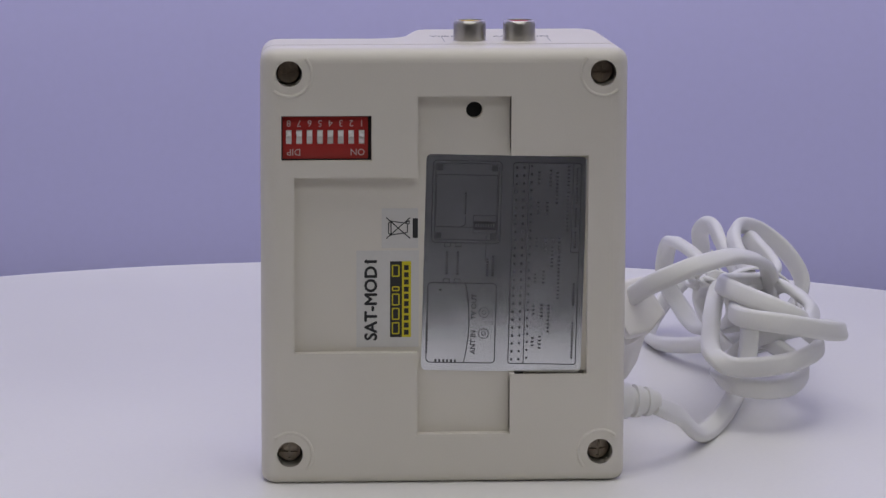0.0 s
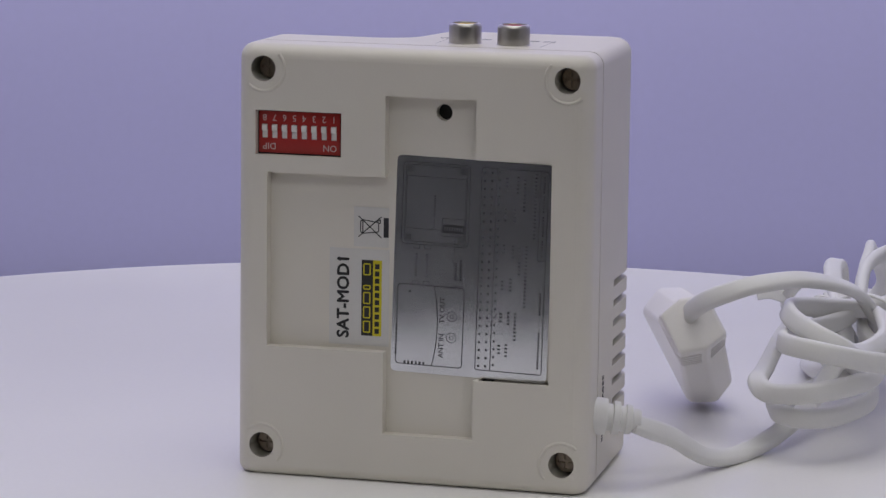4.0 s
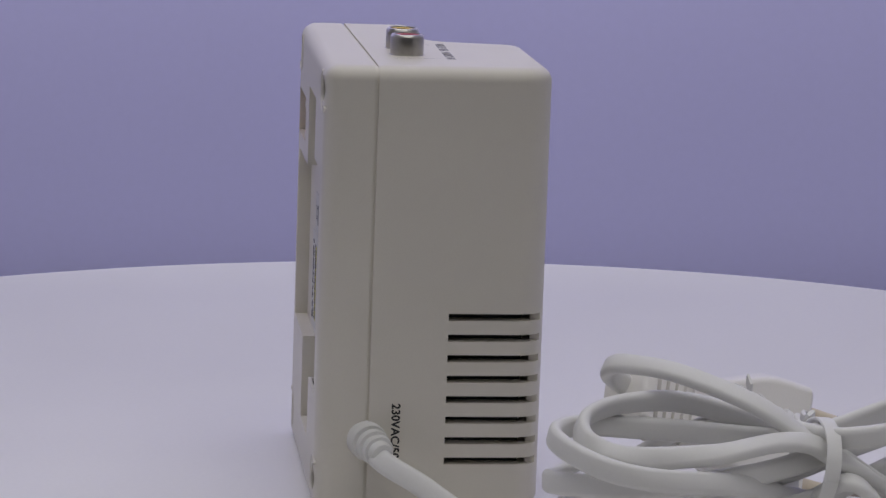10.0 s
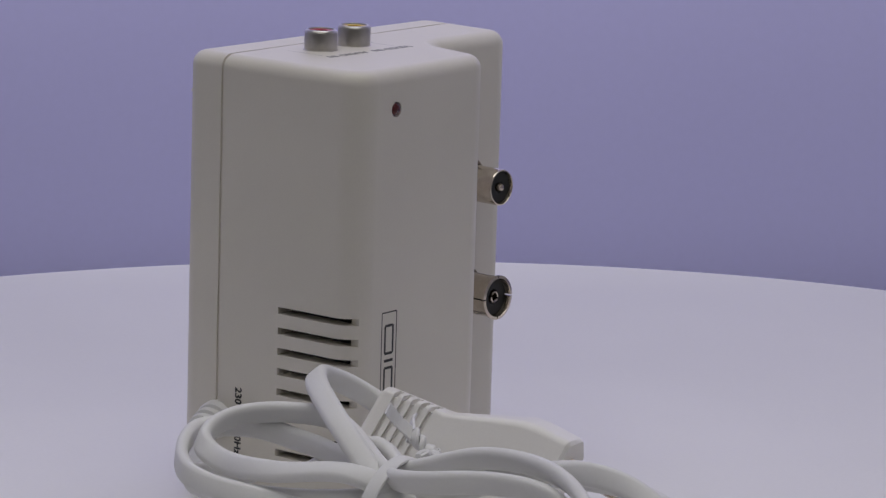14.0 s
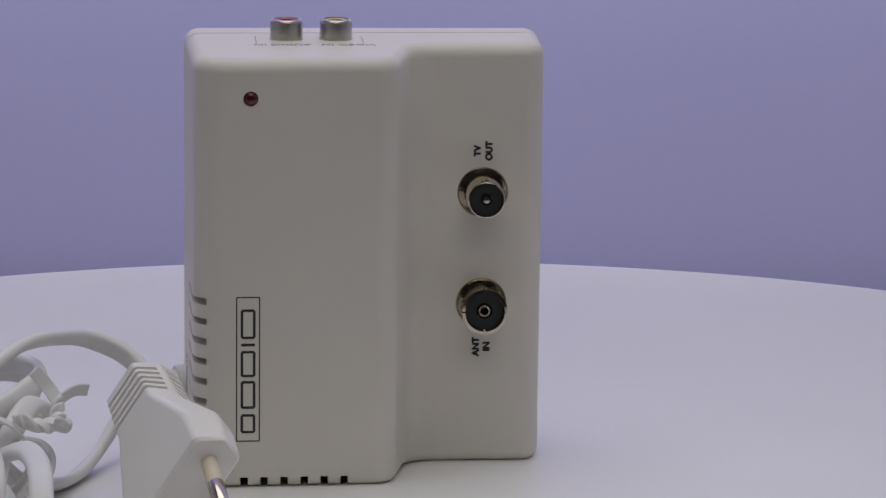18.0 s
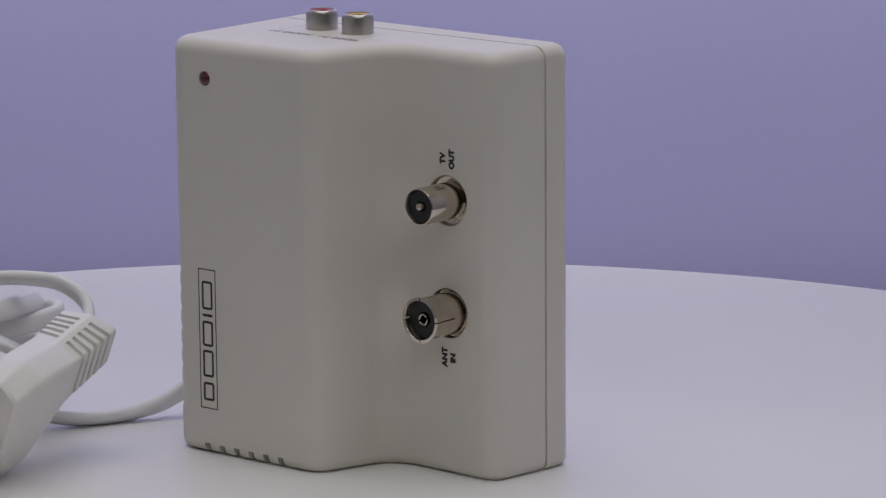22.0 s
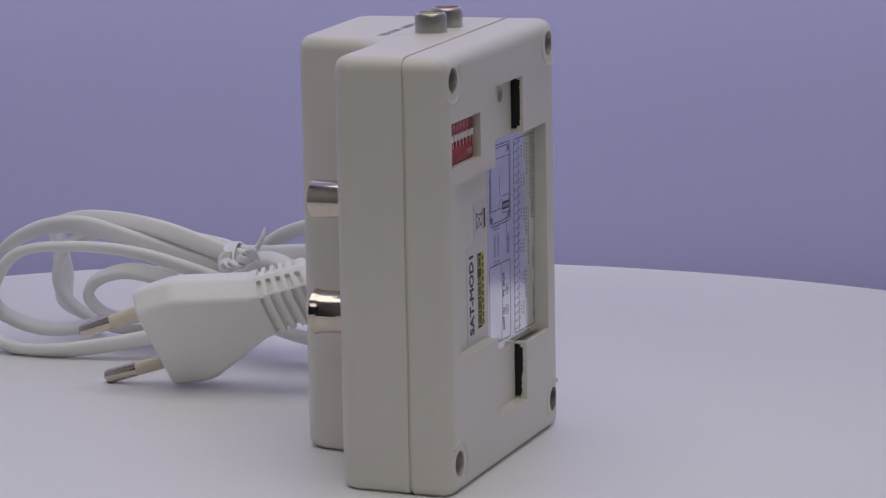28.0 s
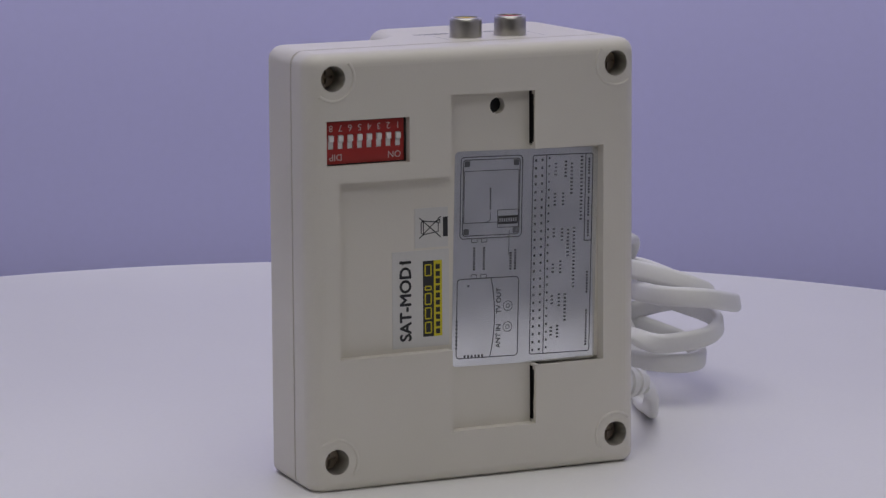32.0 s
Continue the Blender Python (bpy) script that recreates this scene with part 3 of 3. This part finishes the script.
def lettering(t):
    across = Vector((-1.0, -0.0365, 0)).normalized()
    for word, z in (("TV", 80.5), ("OUT", 80.5)):
        x = -18.4 if word == "TV" else -21.3
        part("lettering", words(word, 2.3, (x, 3.62, z), Z, X, bold=0.17), INK, t, smooth=0)
    for word, x in (("ANT", -18.6), ("IN", -21.3)):
        part("lettering", words(word, 2.4, (x, 3.62, 30.2), Z, X, bold=0.17), INK, t, smooth=0)
    part("lettering", words("AUDIO IN", 3.15, (30.6, 5.3, TALL), X, Y, bold=0.03), GREY_INK, t, smooth=0)
    part("lettering", words("VIDEO IN", 3.2, (14.3, 5.3, TALL), X, Y, bold=0.03), GREY_INK, t, smooth=0)
    for x in (37.0, 10.4):
        part("printed_line", lines(bmesh.new(), [((x, -8.5), (x, 3.0))], 0.22, (0, 0, TALL), X, Y, 0.02), GREY_INK, t, smooth=0)
    # supply marking on the slightly tapered side
    side = Vector((54.8 - 52.9, 0, 0)) / -55.0
    along = (Y + side).normalized()
    spot = Vector((54.8 - 1.9 * 19.2 / 55, -6.9, 18.0))
    part("lettering", words("230VAC/50Hz", 2.85, spot, -Z, along, bold=0.09), INK, t, smooth=0)
    # framed maker's mark as plain shapes
    o = (39.7, 28.52, 30.7)
    part("mark_frame", lines(bmesh.new(), frame_lines(-2.8, 2.8, -18.1, 18.1), 0.32, o, across, Z, 0.02), INK, t, smooth=0)
    for v0, v1 in ((-15.8, -11.6), (-9.6, -3.2), (-1.6, 4.4), (8.0, 14.8)):
        part("mark_shape", lines(bmesh.new(), frame_lines(-1.5, 1.5, v0, v1), 0.66, o, across, Z, 0.03), INK, t, smooth=0)
    part("mark_shape", lines(bmesh.new(), [((-1.7, 6.2), (1.7, 6.2))], 0.72, o, across, Z, 0.03), INK, t, smooth=0)


# ---- the mains lead ----
FACE, AX, WD = Vector((55.2, 91.4, 14.6)), Vector((-0.157, 0.932, -0.322)).normalized(), Vector((-0.52, 0.21, 0.82))
WD = (WD - AX * WD.dot(AX)).normalized()
TH = AX.cross(WD)


def at_plug(s, w, n):
    """A point of the plug: s along the pins, w across its broad faces, n through them; the soft neck is bent a little."""
    bend = min(1.3, max(0.0, (-s - 30.0) / 16.0))
    return FACE + AX * (s + 0.32 * n * bend) + WD * w + TH * (n - bend) + Vector((0.125 * max(0.0, -s - 12.0), 0, 0))


# the lead's run: from the box over the table, up and down through the tied hank, and back to the plug
FEED = [(63.3, -11.6, 16.2), (66.7, -8.8, 14.4), (71.2, -2.4, 11.2), (77.9, 11.0, 3.6), (85.2, 29.3, 2.0), (93.7, 48.3, 6.8), (99.0, 65.7, 15.2), (100.1, 83.4, 20.5)]
FAR_LOW = [(92.3, 110.8, 29.7), (88.3, 131.9, 31.4), (87.2, 148.4, 28.4), (87.2, 155.8, 17.3), (91.6, 153.4, 9.0), (95.2, 136.5, 5.7), (99.0, 102.7, 14.6), (97.8, 87.6, 23.1)]
NEAR_LOW = [(92.1, 73.6, 31.0), (88.0, 58.8, 27.2), (85.5, 44.8, 20.0), (85.7, 33.8, 18.6), (90.6, 28.1, 17.2), (103.6, 25.4, 19.0), (114.1, 40.6, 20.2), (112.1, 65.7, 21.3), (104.1, 85.9, 23.8)]
FAR_MID = [(99.6, 113.2, 31.4), (98.3, 135.1, 36.0), (97.0, 151.4, 31.6), (98.1, 161.7, 20.8), (87.3, 159.6, 8.6), (81.2, 145.7, 1.9), (84.5, 120.0, 4.1), (98.4, 85.7, 12.2)]
NEAR_OUT = [(114.2, 66.8, 20.0), (120.6, 45.4, 23.4), (115.3, 33.0, 25.9), (102.5, 25.6, 29.3), (92.2, 33.2, 29.6), (92.8, 52.4, 28.4), (102.0, 82.3, 28.3)]
FAR_HIGH = [(100.9, 109.0, 35.7), (105.2, 131.1, 36.8), (114.1, 147.7, 32.4), (123.4, 151.5, 24.4), (127.8, 152.0, 15.4), (123.0, 148.7, 7.0), (112.1, 129.1, 6.3), (104.3, 105.0, 15.0), (109.3, 82.8, 28.5)]
NEAR_IN = [(114.6, 60.2, 27.4), (111.6, 42.6, 26.4), (107.8, 32.6, 29.2), (99.0, 33.4, 32.9), (91.9, 43.7, 34.5), (90.4, 59.1, 33.9), (104.3, 83.7, 29.6)]
LINK = [(110.8, 96.4, 30.2), (109.0, 117.2, 33.0), (108.2, 133.1, 32.5), (107.8, 142.9, 25.9), (106.9, 143.8, 15.3), (107.3, 134.8, 7.1), (109.1, 121.0, 3.8), (112.2, 105.5, 8.2), (113.8, 92.5, 20.2)]
NEAR_BASE = [(101.6, 81.7, 12.4), (91, 62, 9.6), (88.5, 46, 10.4), (90.5, 33.6, 11.2), (97, 28.4, 11.2), (104.5, 31.6, 11.0), (109.5, 41.5, 11.2), (112, 53.0, 11.4), (110.5, 66, 12.0), (105.8, 85.2, 14.2)]
FAR_IN = [(99.5, 108, 22), (97.5, 119, 23.5), (95.0, 127, 20.5), (94.5, 129, 15.5), (96.5, 123, 10.5), (101, 111, 11), (108.5, 97, 20.5)]
ARCH = [(107.6, 85.7, 27.0), (104.1, 72.0, 36.3), (94.1, 55.6, 41.9), (82.8, 45.0, 41.9), (75.6, 42.3, 39.8), (69.0, 43.4, 36.6)]


def lead(t):
    run = FEED + FAR_LOW + NEAR_LOW + FAR_MID + NEAR_OUT + FAR_HIGH + NEAR_IN + LINK + NEAR_BASE + FAR_IN + ARCH + [at_plug(-46.5, 3.5, 0), at_plug(-42, 1.0, 0)]
    part("cable", tube(bmesh.new(), spline(run, 12), 5.4, 3.0, 16, (0, 1, 0.6), 0.25), CORD, t)


def twist_tie():
    tie = thing("twist_tie", "white plastic twist tie knotted round a coiled lead", "cable tie")
    bm = bmesh.new()
    band = [Vector((103.6 + 12.2 * math.cos(a), 85.5 + 3.0 * math.sin(a + 0.6), 21.2 + 11.4 * math.sin(a))) for a in np.linspace(0, 2 * math.pi, 41)]
    tube(bm, band, 3.6, 0.8, 10, (0, 1, 0))
    part("band", bm, CORD, tie)
    # the two ends twisted together, then splayed
    fork = Vector((85.1, 75.4, 33.0))
    stem = spline([(94.5, 86.0, 31.5), (90.0, 85.0, 29.3), (85.8, 82.6, 29.2), (85.0, 79.0, 30.6), fork], 12)
    bm = bmesh.new()
    for side in (0, math.pi):
        path = []
        for k, p in enumerate(stem):
            a = side + k * 0.42
            d = (stem[min(k + 1, len(stem) - 1)] - stem[max(k - 1, 0)]).normalized()
            n = d.orthogonal().normalized()
            path.append(p + (n * math.cos(a) + d.cross(n) * math.sin(a)) * 0.95)
        tube(bm, path, 2.3, 1.3, 10, (0.2, 0.1, 1))
    part("twist", bm, CORD, tie)
    for tip, bend, up in (((90.5, 72.8, 39.6), (87.4, 73.4, 36.0), (0.8, 0.2, -0.6)), ((78.2, 70.2, 34.4), (81.3, 72.0, 34.6), (0.1, 0.5, 0.8))):
        bm = bmesh.new()
        tube(bm, spline([fork, Vector(bend), Vector(tip)], 8), 3.3, 0.7, 8, up)
        part("loose_end", bm, CORD, tie)
    return tie


def power_lead():
    t = thing("power_lead", "coiled white flat mains lead with a two-pin plug", "power cord")
    # plug body: six-sided, broad at the face and narrowing to a ribbed neck
    rings = []
    for s, w, n, drop, soft, lift in ((0.0, 15.8, 5.6, 3.0, 1.4, 0.0), (-0.8, 16.5, 6.4, 3.1, 2.2, -0.1), (-9.0, 17.4, 6.8, 3.2, 2.8, -0.9), (-12.5, 17.1, 6.8, 3.2, 2.8, -1.0), (-29.5, 9.4, 6.7, 2.2, 1.8, -0.1), (-31.5, 9.0, 6.7, 2.0, 1.2, 0.1),
                                       (-43.5, 8.1, 7.0, 1.8, 1.1, 0.6), (-46.4, 7.8, 7.0, 1.8, 1.1, 0.8), (-47.3, 7.4, 6.6, 1.8, 1.1, 0.8), (-47.7, 6.6, 5.8, 1.8, 1.1, 0.8)):
        flat = w - drop
        out = rounded([(-flat, -n), (flat, -n), (w, 0), (flat, n), (-flat, n), (-w, 0)], [soft] * 6, 0, 4)
        rings.append([at_plug(s, p.x + lift, p.y) for p in out])
    bm = loft(bmesh.new(), rings)
    cut = bmesh.new()
    for k in range(5):
        s = -32.3 - 2.6 * k
        ridge, lift = 8.95 - 0.19 * k, 0.1 + 0.12 * k
        # grooves on the four sloping sides, running over the edges onto the two broad faces
        for sign, other, broad in ((1, 1, False), (1, -1, False), (-1, 1, False), (-1, -1, False), (1, 1, True), (1, -1, True)):
            sub = bmesh.new()
            box(sub, s - 1.35 + 0.05 * broad, s - 0.05 * broad, 5.5 if broad else 1.3, 9.5 if broad else 9.0, 0.0, 1.0)
            for v in sub.verts:
                if broad:
                    w = 12.0 * v.co.z - 6.0
                else:
                    w = ridge + 3.0 if v.co.z > 0.5 else ridge - 0.28 * v.co.y - 1.25
                v.co = at_plug(v.co.x, w * sign + lift, v.co.y * other)
            me = bpy.data.meshes.new("work")
            sub.to_mesh(me)
            sub.free()
            cut.from_mesh(me)
            bpy.data.meshes.remove(me)
    bm = carve(bm, cut)
    plug = part("plug", bm, PLUG, t, "white moulded two-pin mains plug")
    shell_finish(plug)
    for sign in (-1, 1):
        root, lean = at_plug(-1, 9.3 * sign, 0), (AX - WD * 0.035 * sign).normalized()
        part("pin_sleeve", lathe(bmesh.new(), [(0, 0), (1.9, 0), (1.9, 10.5), (0, 10.5)], root, lean, 24), IVORY, plug, "ivory plastic pin sleeve")
        part("pin", lathe(bmesh.new(), [(0, 10.4), (2.0, 10.4), (2.0, 18.6), (1.6, 19.5), (0.9, 19.9), (0, 20.0)], root, lean, 24), CHROME, plug, "nickel-plated contact pin")
    lead(t)
    return t


ground_and_walls()
DISC_OB = turntable()
BOX_OB = modulator()
LEAD_OB = power_lead()
TIE_OB = twist_tie()


def motions():
    """All turn together with the table."""
    lean = pose(0, 0, 0, LEAN, -0.14, 0)
    walk(DISC_OB, [(s, pose(0, 0, 0, 0, 0, a)) for s, a in TURN])
    walk(BOX_OB, [(s, pose(0, 0, 0, 0, 0, a) @ lean) for s, a in TURN])
    walk(TIE_OB, [(s, pose(0, 0, 0, 0, 0, a)) for s, a in TURN])
    walk(LEAD_OB, [(s, pose(0, 0, 0, 0, 0, a)) for s, a in TURN])


motions()
